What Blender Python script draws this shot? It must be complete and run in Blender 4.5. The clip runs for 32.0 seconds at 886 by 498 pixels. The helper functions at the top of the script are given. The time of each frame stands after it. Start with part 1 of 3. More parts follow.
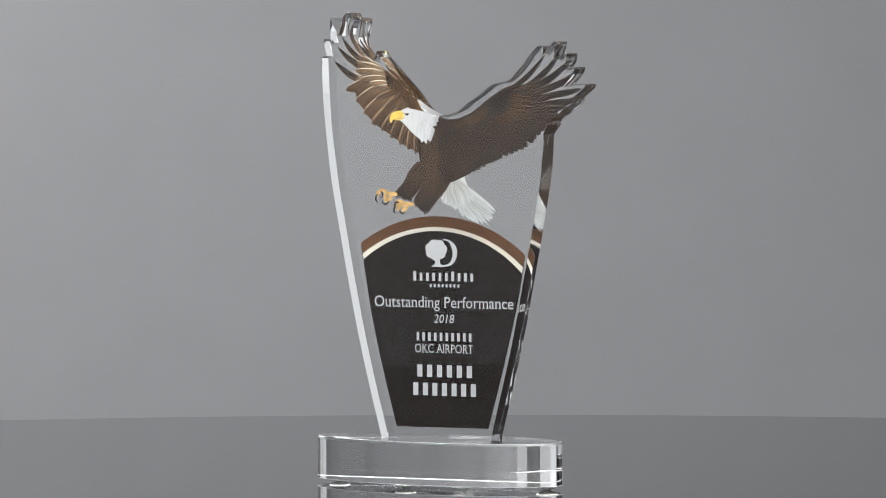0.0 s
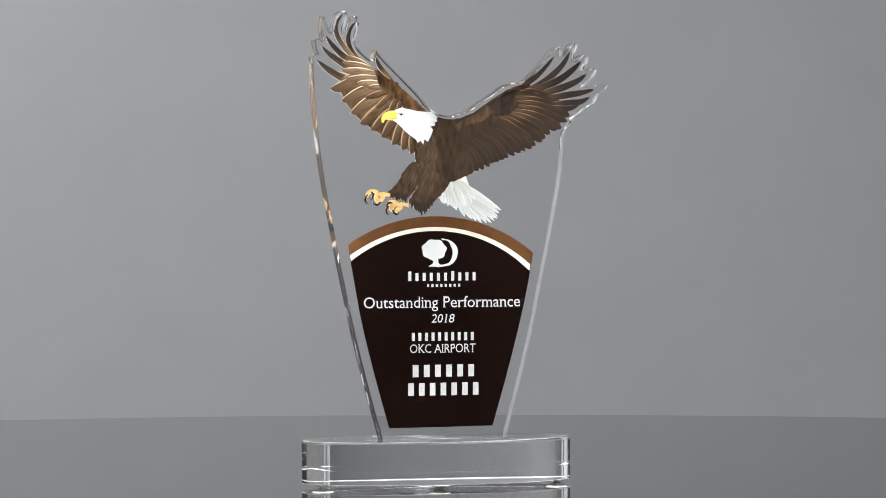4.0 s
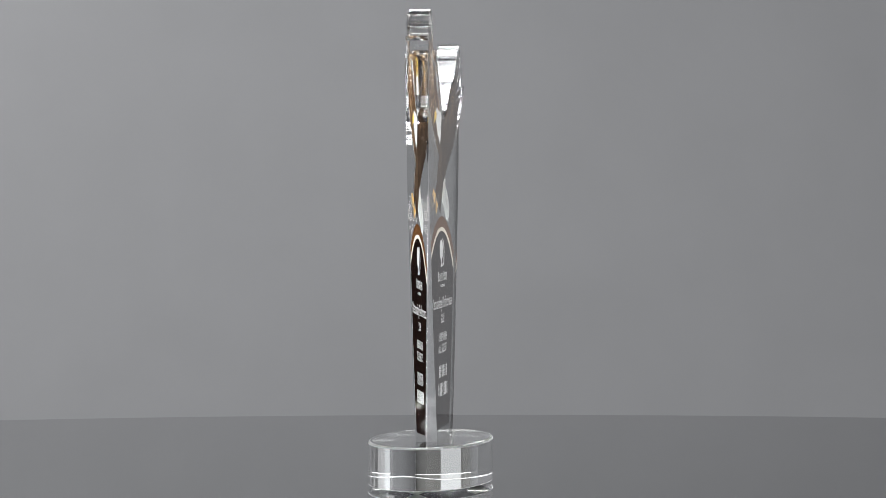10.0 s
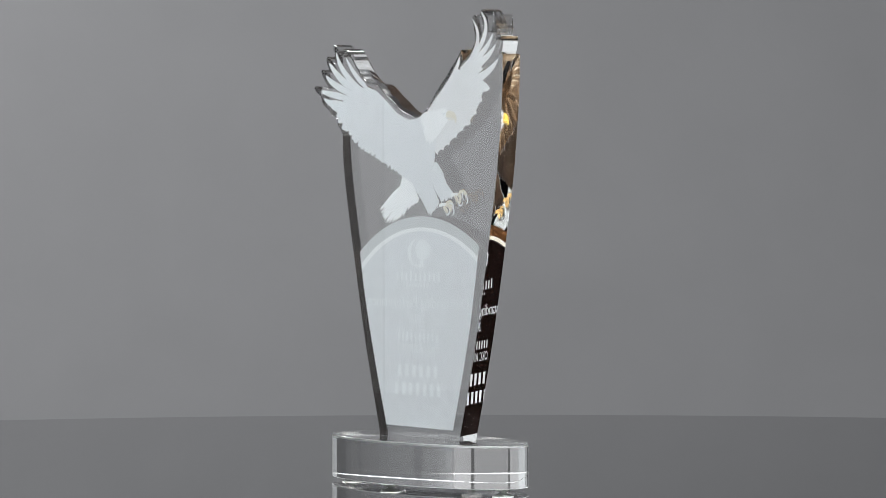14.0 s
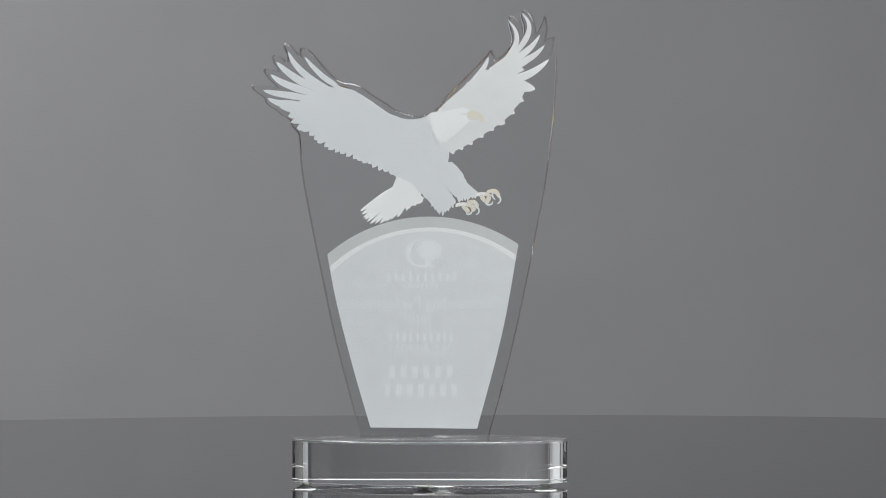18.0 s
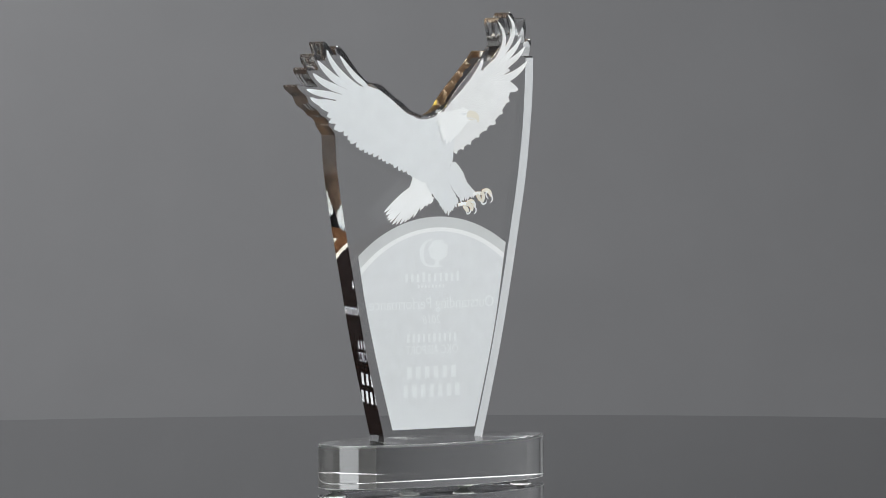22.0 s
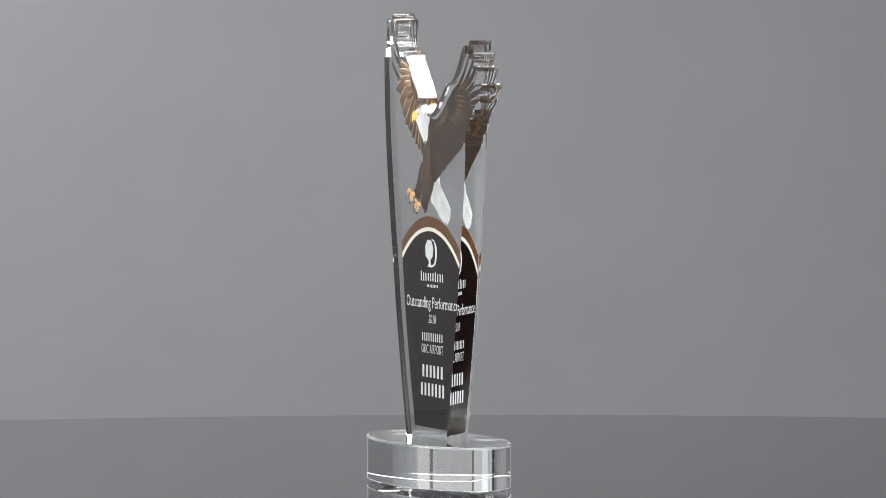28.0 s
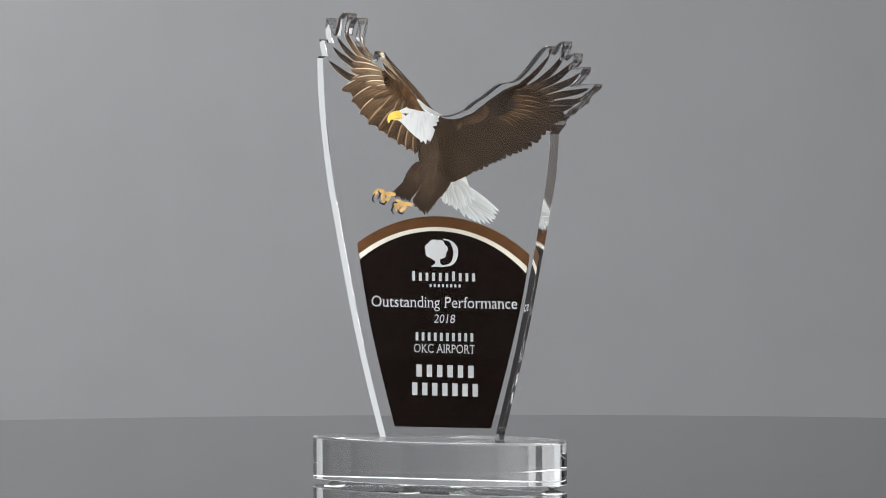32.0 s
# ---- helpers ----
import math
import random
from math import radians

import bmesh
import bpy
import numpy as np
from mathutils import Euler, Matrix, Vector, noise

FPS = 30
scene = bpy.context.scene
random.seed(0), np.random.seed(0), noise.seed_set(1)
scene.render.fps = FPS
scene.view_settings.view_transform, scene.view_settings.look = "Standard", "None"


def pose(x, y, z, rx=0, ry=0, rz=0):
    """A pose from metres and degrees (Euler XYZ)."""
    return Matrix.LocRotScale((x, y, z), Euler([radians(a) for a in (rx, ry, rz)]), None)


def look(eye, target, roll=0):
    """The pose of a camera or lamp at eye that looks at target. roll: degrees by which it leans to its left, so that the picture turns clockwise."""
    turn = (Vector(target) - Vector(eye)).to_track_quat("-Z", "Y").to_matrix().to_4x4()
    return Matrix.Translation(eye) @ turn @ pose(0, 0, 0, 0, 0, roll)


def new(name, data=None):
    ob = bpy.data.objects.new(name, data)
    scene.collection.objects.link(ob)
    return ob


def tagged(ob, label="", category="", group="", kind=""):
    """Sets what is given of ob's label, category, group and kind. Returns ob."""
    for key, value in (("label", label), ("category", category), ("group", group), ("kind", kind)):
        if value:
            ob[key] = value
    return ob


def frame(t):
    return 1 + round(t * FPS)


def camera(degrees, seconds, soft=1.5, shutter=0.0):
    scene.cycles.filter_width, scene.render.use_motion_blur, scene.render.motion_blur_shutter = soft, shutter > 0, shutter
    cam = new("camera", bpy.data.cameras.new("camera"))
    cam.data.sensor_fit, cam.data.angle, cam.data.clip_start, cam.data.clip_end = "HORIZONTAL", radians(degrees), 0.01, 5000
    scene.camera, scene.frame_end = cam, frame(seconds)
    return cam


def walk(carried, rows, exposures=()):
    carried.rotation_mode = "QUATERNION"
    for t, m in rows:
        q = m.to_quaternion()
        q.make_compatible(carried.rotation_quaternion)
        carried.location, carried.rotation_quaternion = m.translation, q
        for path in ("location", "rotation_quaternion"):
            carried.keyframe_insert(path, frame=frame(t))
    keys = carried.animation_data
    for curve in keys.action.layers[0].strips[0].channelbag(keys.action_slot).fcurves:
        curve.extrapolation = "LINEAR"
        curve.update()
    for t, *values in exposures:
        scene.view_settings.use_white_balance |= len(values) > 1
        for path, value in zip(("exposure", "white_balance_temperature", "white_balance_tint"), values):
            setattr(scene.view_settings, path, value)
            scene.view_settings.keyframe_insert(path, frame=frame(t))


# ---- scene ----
# A clear engraved trophy turns slowly on a glossy black table before a grey studio wall.
import collections
import itertools

TURN = 11.412                      # degrees a second
FACING = 2.728                     # when the printed front faces the camera

EYE = Vector((0.0, -2.6104, 0.2147))
AIM = EYE + Vector((math.sin(0.00226), math.cos(0.00226), -math.tan(0.02926)))
cam = camera(11.33, 32.0, 0.7)
walk(cam, [(0.0, look(EYE, AIM, -0.176)), (32.0, look(EYE, AIM, -0.176))],
     exposures=[(0.0, 0.06), (2.0, 0.13), (6.0, 0.06), (7.0, -0.03), (8.0, -0.04), (8.5, -0.09), (9.0, -0.09), (10.0, -0.05), (11.0, -0.07), (12.0, -0.20), (14.0, -0.30),
                (17.0, -0.31), (18.5, -0.48), (21.0, -0.69), (23.0, -0.70), (24.0, -0.62), (25.0, -0.32), (26.5, -0.10), (28.0, 0.0), (29.0, 0.03), (30.0, 0.06), (32.0, 0.07)])


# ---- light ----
# A bare rectangular area lamp out of view; also makes the added lamps below.
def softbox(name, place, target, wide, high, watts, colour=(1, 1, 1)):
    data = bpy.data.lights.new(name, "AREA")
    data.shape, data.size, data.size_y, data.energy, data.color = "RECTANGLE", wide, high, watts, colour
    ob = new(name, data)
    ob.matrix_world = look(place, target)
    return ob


world = bpy.data.worlds.new("room_air")
world.use_nodes = True
world.node_tree.nodes["Background"].inputs[0].default_value = (0.5, 0.52, 0.55, 1)
world.node_tree.nodes["Background"].inputs[1].default_value = 0.05
scene.world = world
softbox("softbox_overhead", (-0.14, 0.35, 1.25), (-0.14, 0.3501, 0), 1.16, 0.8, 70, (0.955, 0.98, 1.0))
softbox("softbox_key", (1.35, -1.0, 1.3), (0, 0, 0.15), 0.9, 0.9, 38, (1.0, 0.985, 0.965))
# Unseen fill lamp, added to lift the print where it faces the camera.
softbox("added_fill_front", (-0.9, -1.9, 1.55), (0, 0, 0.15), 0.7, 0.7, 11, (1.0, 0.985, 0.965))
softbox("softbox_side", (-1.65, 0.105, 0.70), (0, 0.105, 0.70), 0.61, 1.6, 2.6, (0.93, 0.975, 1.0))
softbox("softbox_high", (-1.65, 0.74, 0.78), (0, 0.74, 0.78), 0.62, 0.96, 1.25, (0.94, 0.975, 1.0))
softbox("softbox_fill", (-1.657, -0.703, 0.14), (0, 0, 0.14), 0.70, 0.48, 0.62, (0.94, 0.975, 1.0))
softbox("softbox_corner", (-1.52, -1.02, 1.00), (0, 0, 0.95), 1.42, 1.22, 5.0, (0.94, 0.975, 1.0))
# Two dim lamps, not boards, added to brighten base and panel; gap leaves dark line.
softbox("added_low_lamp_side", (-1.65, 0.607, 0.09), (0, 0.607, 0.09), 0.39, 0.39, 0.25, (0.97, 0.98, 1.0))
softbox("added_low_lamp_corner", (-1.65, 1.125, 0.27), (0, 1.125, 0.27), 0.52, 0.755, 0.50, (0.97, 0.98, 1.0))
softbox("softbox_rear", (1.163, 0.942, 0.50), (0, 0, 0.50), 0.61, 1.2, 1.62, (0.94, 0.975, 1.0))
# Unseen lamp, added to make the wall brighter towards its left.
softbox("added_backdrop_lamp", (-1.20, 1.35, 1.05), (-0.85, 2.1, 0.55), 0.4, 0.4, 23.5, (1.0, 1.0, 0.99))


# ---- materials ----
def material(name):
    m = bpy.data.materials.new(name)
    m.use_nodes = True
    return m, m.node_tree.nodes, m.node_tree.links, m.node_tree.nodes["Principled BSDF"]


def painted(name, colour, rough=0.5, vary=0.15, scale=30.0, bump=0.0, spec=0.5):
    """A matt colour that varies at two scales."""
    m, nodes, links, p = material(name)
    where = nodes.new("ShaderNodeTexCoord")
    coarse, fine = nodes.new("ShaderNodeTexNoise"), nodes.new("ShaderNodeTexNoise")
    coarse.inputs["Scale"].default_value, fine.inputs["Scale"].default_value = scale, scale * 9
    fine.inputs["Detail"].default_value = 6
    links.new(where.outputs["Object"], coarse.inputs["Vector"])
    links.new(where.outputs["Object"], fine.inputs["Vector"])
    both = nodes.new("ShaderNodeMath")
    both.operation = "ADD"
    links.new(coarse.outputs["Fac"], both.inputs[0])
    links.new(fine.outputs["Fac"], both.inputs[1])
    ramp = nodes.new("ShaderNodeMapRange")
    ramp.inputs["From Min"].default_value, ramp.inputs["From Max"].default_value = 0.7, 1.3
    ramp.inputs["To Min"].default_value, ramp.inputs["To Max"].default_value = 1 - vary, 1 + vary
    links.new(both.outputs[0], ramp.inputs["Value"])
    tint = nodes.new("ShaderNodeVectorMath")
    tint.operation = "SCALE"
    tint.inputs[0].default_value = colour
    links.new(ramp.outputs[0], tint.inputs["Scale"])
    links.new(tint.outputs[0], p.inputs["Base Color"])
    p.inputs["Roughness"].default_value = rough
    p.inputs["Specular IOR Level"].default_value = spec
    if bump:
        b = nodes.new("ShaderNodeBump")
        b.inputs["Strength"].default_value, b.inputs["Distance"].default_value = bump, 0.002
        links.new(fine.outputs["Fac"], b.inputs["Height"])
        links.new(b.outputs[0], p.inputs["Normal"])
    return m


def clear(name, rough=0.0, ior=1.49, colour=(0.985, 0.99, 0.992), cut=0.0):
    """Clear acrylic; cut: faint saw lines across a cut edge."""
    m, nodes, links, p = material(name)
    p.inputs["Base Color"].default_value = (*colour, 1)
    p.inputs["Transmission Weight"].default_value = 1.0
    p.inputs["Roughness"].default_value = rough
    p.inputs["IOR"].default_value = ior
    if cut:
        where, wave, b = nodes.new("ShaderNodeTexCoord"), nodes.new("ShaderNodeTexNoise"), nodes.new("ShaderNodeBump")
        move = nodes.new("ShaderNodeMapping")
        move.inputs["Scale"].default_value = (260, 4, 260)
        links.new(where.outputs["Object"], move.inputs[0])
        links.new(move.outputs[0], wave.inputs["Vector"])
        wave.inputs["Scale"].default_value = 1.0
        b.inputs["Strength"].default_value, b.inputs["Distance"].default_value = cut, 0.0004
        links.new(wave.outputs["Fac"], b.inputs["Height"])
        links.new(b.outputs[0], p.inputs["Normal"])
    return m


M_WALL = painted("grey_paper", (0.1795, 0.1800, 0.1860), 0.9, 0.03, 1.3, 0.05, 0.1)
M_ROOM = painted("grey_paint", (0.36, 0.36, 0.36), 0.9, 0.05, 1.0, 0.05, 0.1)
M_PALE = painted("pale_paint", (0.40, 0.40, 0.40), 0.9, 0.05, 1.0, 0.05, 0.1)
M_DARK = painted("charcoal_paint", (0.06, 0.06, 0.06), 0.9, 0.05, 1.0, 0.05, 0.1)
M_DRAPE = painted("dark_brown_paint", (0.098, 0.082, 0.078), 0.9, 0.06, 1.0, 0.05, 0.1)
# cream tone for the added bounce panel on the east side
M_BOUNCE = painted("cream_paint", (0.50, 0.495, 0.475), 0.8, 0.03, 1.0, 0.05, 0.1)
M_FLOOR = painted("grey_carpet", (0.22, 0.22, 0.22), 0.95, 0.2, 8.0, 0.3, 0.1)
M_TABLE = painted("black_gloss", (0.012, 0.012, 0.013), 0.04, 0.2, 12.0)
M_CLEAR = clear("clear_acrylic")
M_EDGE = clear("cut_acrylic", 0.02, cut=0.12)
M_TIP = clear("sawn_acrylic", 0.05, cut=0.3)
M_BEVEL = clear("satin_acrylic", 0.38)
M_RUBBER = clear("clear_rubber", 0.25, 1.45, (0.88, 0.90, 0.86))
M_RUBBER.node_tree.nodes["Principled BSDF"].inputs["Transmission Weight"].default_value = 0.15
M_BLACK = painted("black_ink", (0.0078, 0.0040, 0.0032), 0.5, 0.15, 200, spec=0.0)
M_BROWN = painted("brown_ink", (0.10, 0.045, 0.018), 0.5, 0.15, 120, spec=0.0)
M_CREAM = painted("cream_ink", (0.70, 0.66, 0.57), 0.5, 0.05, 120, spec=0.0)
M_WHITE = painted("white_ink", (0.67, 0.68, 0.69), 0.5, 0.03, 150, spec=0.0)
M_BACKING = painted("white_backing_ink", (0.684, 0.718, 0.738), 0.5, 0.04, 150, spec=0.0)


# ---- building helpers ----
def mesh_of(name, bm, *mats):
    bmesh.ops.recalc_face_normals(bm, faces=bm.faces)
    me = bpy.data.meshes.new(name)
    bm.to_mesh(me)
    bm.free()
    for m in mats:
        me.materials.append(m)
    return me


def part(name, bm, mat, parent=None, label=""):
    ob = new(name, mesh_of(name, bm, *(mat if isinstance(mat, tuple) else (mat,))))
    ob.parent = parent
    return tagged(ob, label)


def box(x0, x1, y0, y1, z0, z1):
    bm = bmesh.new()
    bmesh.ops.create_cube(bm, size=1)
    for v in bm.verts:
        v.co = ((x0 + x1) / 2 + v.co.x * (x1 - x0), (y0 + y1) / 2 + v.co.y * (y1 - y0), (z0 + z1) / 2 + v.co.z * (z1 - z0))
    return bm


def smooth(points, steps=5, closed=False):
    """A soft line through the points (Catmull-Rom)."""
    n, out = len(points), []
    for i in range(n if closed else n - 1):
        if closed:
            a, b, c, d = (Vector(points[(i + k) % n]) for k in (-1, 0, 1, 2))
        else:
            a, b, c, d = (Vector(points[min(max(i + k, 0), n - 1)]) for k in (-1, 0, 1, 2))
        for s in range(steps):
            t = s / steps
            out.append(0.5 * (2 * b + (c - a) * t + (2 * a - 5 * b + 4 * c - d) * t * t + (3 * b - a - 3 * c + d) * t ** 3))
    if not closed:
        out.append(Vector(points[-1]))
    return out


def offset(outline, gap):
    """The outline drawn in by gap millimetres."""
    n, out = len(outline), []
    area = sum(outline[i][0] * outline[(i + 1) % n][1] - outline[(i + 1) % n][0] * outline[i][1] for i in range(n))
    side = 1 if area > 0 else -1
    for i in range(n):
        p, q, r = Vector(outline[i - 1][:2]), Vector(outline[i][:2]), Vector(outline[(i + 1) % n][:2])
        a, b = (q - p).normalized(), (r - q).normalized()
        na, nb = Vector((-a.y, a.x)) * side, Vector((-b.y, b.x)) * side
        m = na + nb
        m = m / max(m.length_squared / 2, 0.9) if m.length > 1e-6 else na
        out.append(q + m * (gap[i] if isinstance(gap, list) else gap))
    return out


def slab(outline, y0, y1, chamfer=None, tip=None):
    """A plate with this outline (millimetres, x and z) from depth y0 to y1; the rim takes the second material."""
    bm = bmesh.new()
    if chamfer:
        small, c = offset(outline, chamfer), chamfer
        near = offset(outline, [k * 0.366 for k in c])
        rings = [(small, [y0] * len(c)), (near, [y0 + k * 0.366 for k in c]), (outline, [y0 + k for k in c]),
                 (outline, [y1 - k for k in c]), (near, [y1 - k * 0.366 for k in c]), (small, [y1] * len(c))]
    else:
        rings = [(outline, [y] * len(outline)) for y in (y0, y1)]
    made = [[bm.verts.new((p[0] / 1000, y / 1000, p[1] / 1000)) for p, y in zip(line, ys)] for line, ys in rings]
    bm.faces.new(made[0])
    bm.faces.new(made[-1][::-1])
    n = len(outline)
    for front, back in zip(made, made[1:]):
        for i in range(n):
            bm.faces.new((front[i], front[(i + 1) % n], back[(i + 1) % n], back[i])).material_index = 2 if tip and tip(outline[i]) else 1
    return bm


# ---- the room ----
W, BACK, NEAR, LOW, HIGH = 3.0, 2.1, -4.6, -0.75, 1.9
tagged(part("wall_back", box(-W - 0.1, W + 0.1, BACK, BACK + 0.1, LOW, HIGH), M_WALL), "smooth grey studio backdrop wall behind the table", "wall", kind="structure")
tagged(part("wall_front", box(-W - 0.1, W + 0.1, NEAR - 0.1, NEAR, LOW, HIGH), M_DARK), "plain charcoal painted room wall", "wall", kind="structure")
tagged(part("wall_west", box(-W - 0.1, -W, NEAR, BACK, LOW, HIGH), M_PALE), "plain mid grey painted room wall", "wall", kind="structure")
tagged(part("wall_east", box(W, W + 0.1, NEAR, BACK, LOW, HIGH), M_DRAPE), "plain dark brown painted room wall", "wall", kind="structure")
# Pale panel out of view, added so its reflection lightens the black plaque.
tagged(part("bounce_panel_east", box(W - 0.02, W, NEAR, BACK, LOW, 0.45), M_BOUNCE), "unseen cream panel added low on the dark wall to bounce light", "wainscot", kind="structure")
tagged(part("floor", box(-W - 0.1, W + 0.1, NEAR - 0.1, BACK + 0.1, LOW - 0.1, LOW), M_FLOOR), "plain dark grey carpet floor", "floor", kind="structure")
tagged(part("ceiling", box(-W - 0.1, W + 0.1, NEAR - 0.1, BACK + 0.1, HIGH, HIGH + 0.1), M_ROOM), "plain grey painted ceiling", "ceiling", kind="structure")

table = tagged(new("table"), "large round glossy black table reflecting the backdrop", "table")
table.location = (0, -0.52, LOW)


def disc(radius, z0, z1, bevel, around=96, cx=0.0, cy=0.0, ry=None, top=None):
    """A round or oval plate with rounded rims."""
    bm = bmesh.new()
    rings = []
    steps = 4
    prof = [(bevel - bevel * math.sin(a), z0 + bevel - bevel * math.cos(a)) for a in [i * math.pi / 2 / steps for i in range(steps + 1)]]
    prof += [(0.0, z0 + bevel + 0.0001), (0.0, z1 - (top or bevel) - 0.0001)]          # keeps the upright wall truly upright
    bevel = top or bevel
    prof += [(bevel - bevel * math.cos(a), z1 - bevel + bevel * math.sin(a)) for a in [i * math.pi / 2 / steps for i in range(steps + 1)]]
    for inset, z in prof:
        rings.append([bm.verts.new((cx + (radius - inset) * math.cos(k * 2 * math.pi / around),
                                    cy + ((ry or radius) - inset) * math.sin(k * 2 * math.pi / around), z)) for k in range(around)])
    for a, b in zip(rings, rings[1:]):
        for k in range(around):
            f = bm.faces.new((a[k], a[(k + 1) % around], b[(k + 1) % around], b[k]))
            f.smooth, f.material_index = True, 0 if abs(a[k].co.z - b[k].co.z) > 0.006 else 1
    bm.faces.new(rings[0][::-1])
    bm.faces.new(rings[-1])
    return bm


part("tabletop", disc(1.15, 0.72, 0.75, 0.012, 256), M_TABLE, table)
part("pedestal", disc(0.09, 0.02, 0.72, 0.004), M_TABLE, table)
part("foot_plate", disc(0.45, 0.0, 0.02, 0.004), M_TABLE, table)

# ---- the trophy ----
trophy = tagged(new("trophy"), "clear acrylic eagle award trophy with printed panel on an oval base", "trophy")
base = part("base", disc(0.0808, 0.0025, 0.0276, 0.00028, 200, 0.0024, 0.0018, 0.0354, 0.0013), (M_CLEAR, M_BEVEL), trophy, "thick clear acrylic oval base slab")
base.visible_shadow = False
for fx, fy in ((-0.0660, 0.0018), (0.0755, 0.0018), (-0.0030, -0.0265), (0.0026, 0.0300)):
    bm = bmesh.new()
    rings = []
    for r, z in ((0.0062, 0.00245), (0.0063, 0.0021), (0.0052, 0.0016), (0.0034, 0.0008), (0.0020, 0.0002), (0.0014, 0.0)):
        rings.append([bm.verts.new((fx + r * math.cos(k * math.pi / 12), fy + r * math.sin(k * math.pi / 12), z)) for k in range(24)])
    for a, b in zip(rings, rings[1:]):
        for k in range(24):
            bm.faces.new((a[k], a[(k + 1) % 24], b[(k + 1) % 24], b[k])).smooth = True
    bm.faces.new(rings[0])
    bm.faces.new(rings[-1][::-1])
    part("bumper_foot", bm, M_RUBBER, trophy, "clear round rubber bumper foot")

side_left = [(-32.0, 27.8), (-40.3, 57.8), (-48.0, 88.5), (-55.6, 123.8), (-61.3, 152.8), (-66.0, 177.5), (-70.0, 206.8), (-72.0, 230.8), (-72.7, 250.5)]
wing_left = ([(-72.4, 250.9), (-71.4, 251.5), (-69.1, 251.5)] + smooth([(-69.1, 251.5), (-70.8, 257.1), (-71.1, 261.4)], 3)
             + smooth([(-71.1, 261.7), (-67.8, 260.7), (-65.5, 259.1)], 3) + smooth([(-65.8, 259.4), (-67.2, 266.3), (-66.5, 273.6)], 3)
             + smooth([(-66.2, 273.9), (-63.9, 268.6), (-61.2, 263.7)], 3) + smooth([(-60.7, 263.6), (-59.8, 269.0), (-58.3, 274.0), (-55.2, 277.0), (-52.6, 276.3), (-52.2, 273.3), (-53.9, 268.0), (-53.7, 263.9)], 4)
             + smooth([(-53.2, 264.3), (-52.0, 269.3), (-49.6, 272.9), (-47.0, 274.0), (-44.9, 272.6), (-45.5, 267.6), (-47.0, 261.4), (-46.2, 257.2), (-43.4, 253.2), (-40.4, 250.4), (-37.5, 248.3)], 4)
             + smooth([(-36.8, 248.3), (-35.9, 251.3), (-34.6, 254.3)], 2))
inner_left = smooth([(-34.2, 253.9), (-32.2, 251.3), (-27.0, 245.7), (-10.5, 229.3), (-3.8, 221.1), (2.1, 217.2), (8.7, 215.6)], 4)
inner_right = smooth([(10.4, 215.8), (21.3, 219.4), (27.9, 224.0), (34.5, 227.9), (43.8, 234.2), (52.6, 235.8), (58.3, 239.4), (64.9, 246.3), (70.8, 253.2), (74.8, 256.1), (77.4, 255.1), (77.4, 251.2)], 4)
wing_right = (smooth([(78.0, 251.2), (80.7, 254.5), (83.6, 257.7), (86.3, 258.7), (86.9, 257.1), (85.6, 253.1), (84.9, 250.2), (85.3, 247.9)], 4)
              + smooth([(86.3, 248.2), (89.2, 250.8), (92.5, 251.8), (93.5, 250.5), (92.8, 246.8), (90.9, 244.6), (90.5, 242.3)], 4)
              + smooth([(91.8, 242.2), (94.8, 243.6), (97.8, 243.9), (98.7, 242.6), (96.4, 238.6), (92.5, 234.7), (90.8, 232.7)], 4)
              + smooth([(91.8, 232.7), (95.4, 233.7), (101.0, 234.0), (105.3, 234.0), (105.6, 232.7)], 3)
              + smooth([(105.0, 231.7), (101.7, 229.1), (99.0, 227.4), (97.7, 224.1)], 2) + smooth([(97.1, 223.1), (94.4, 221.2), (91.1, 219.5), (88.5, 216.6)], 2)
              + smooth([(87.8, 216.3), (85.2, 215.0), (83.2, 213.0), (82.9, 210.7)], 2) + [(80.6, 208.4), (78.3, 205.4)])
side_right = [(78.3, 204.4), (76.2, 181.4), (71.2, 153.4), (65.9, 127.0), (56.5, 82.5), (42.6, 29.1)]


def thin(points, gap=0.25):
    """Leaves out points that lie on one another."""
    out = []
    for p in points:
        if not out or (Vector(p) - Vector(out[-1])).length > gap:
            out.append(p)
    return out


OUTLINE = thin(smooth(side_left, 10) + list(wing_left) + list(inner_left) + list(inner_right) + list(wing_right) + smooth(side_right, 14))
OUTLINE[0] = (OUTLINE[0][0], 27.6)
OUTLINE[-1] = (OUTLINE[-1][0], 27.6)
FACE, REAR = -6.2, 6.5
# the wing edges are flame-polished rounder than the straight flanks
ROUND = [0.05 if p[1] < 195 or (p[0] < -71 and p[1] < 240) else 0.18 if p[0] < -60 or p[0] > 88 else 0.46 for p in OUTLINE]
panel = part("panel", slab([(p[0], max(p[1], 27.62)) for p in OUTLINE], FACE, REAR, ROUND, lambda p: p[1] > 204), (M_CLEAR, M_EDGE, M_TIP), trophy, "clear acrylic upright panel cut along the wings")
panel.visible_shadow = False


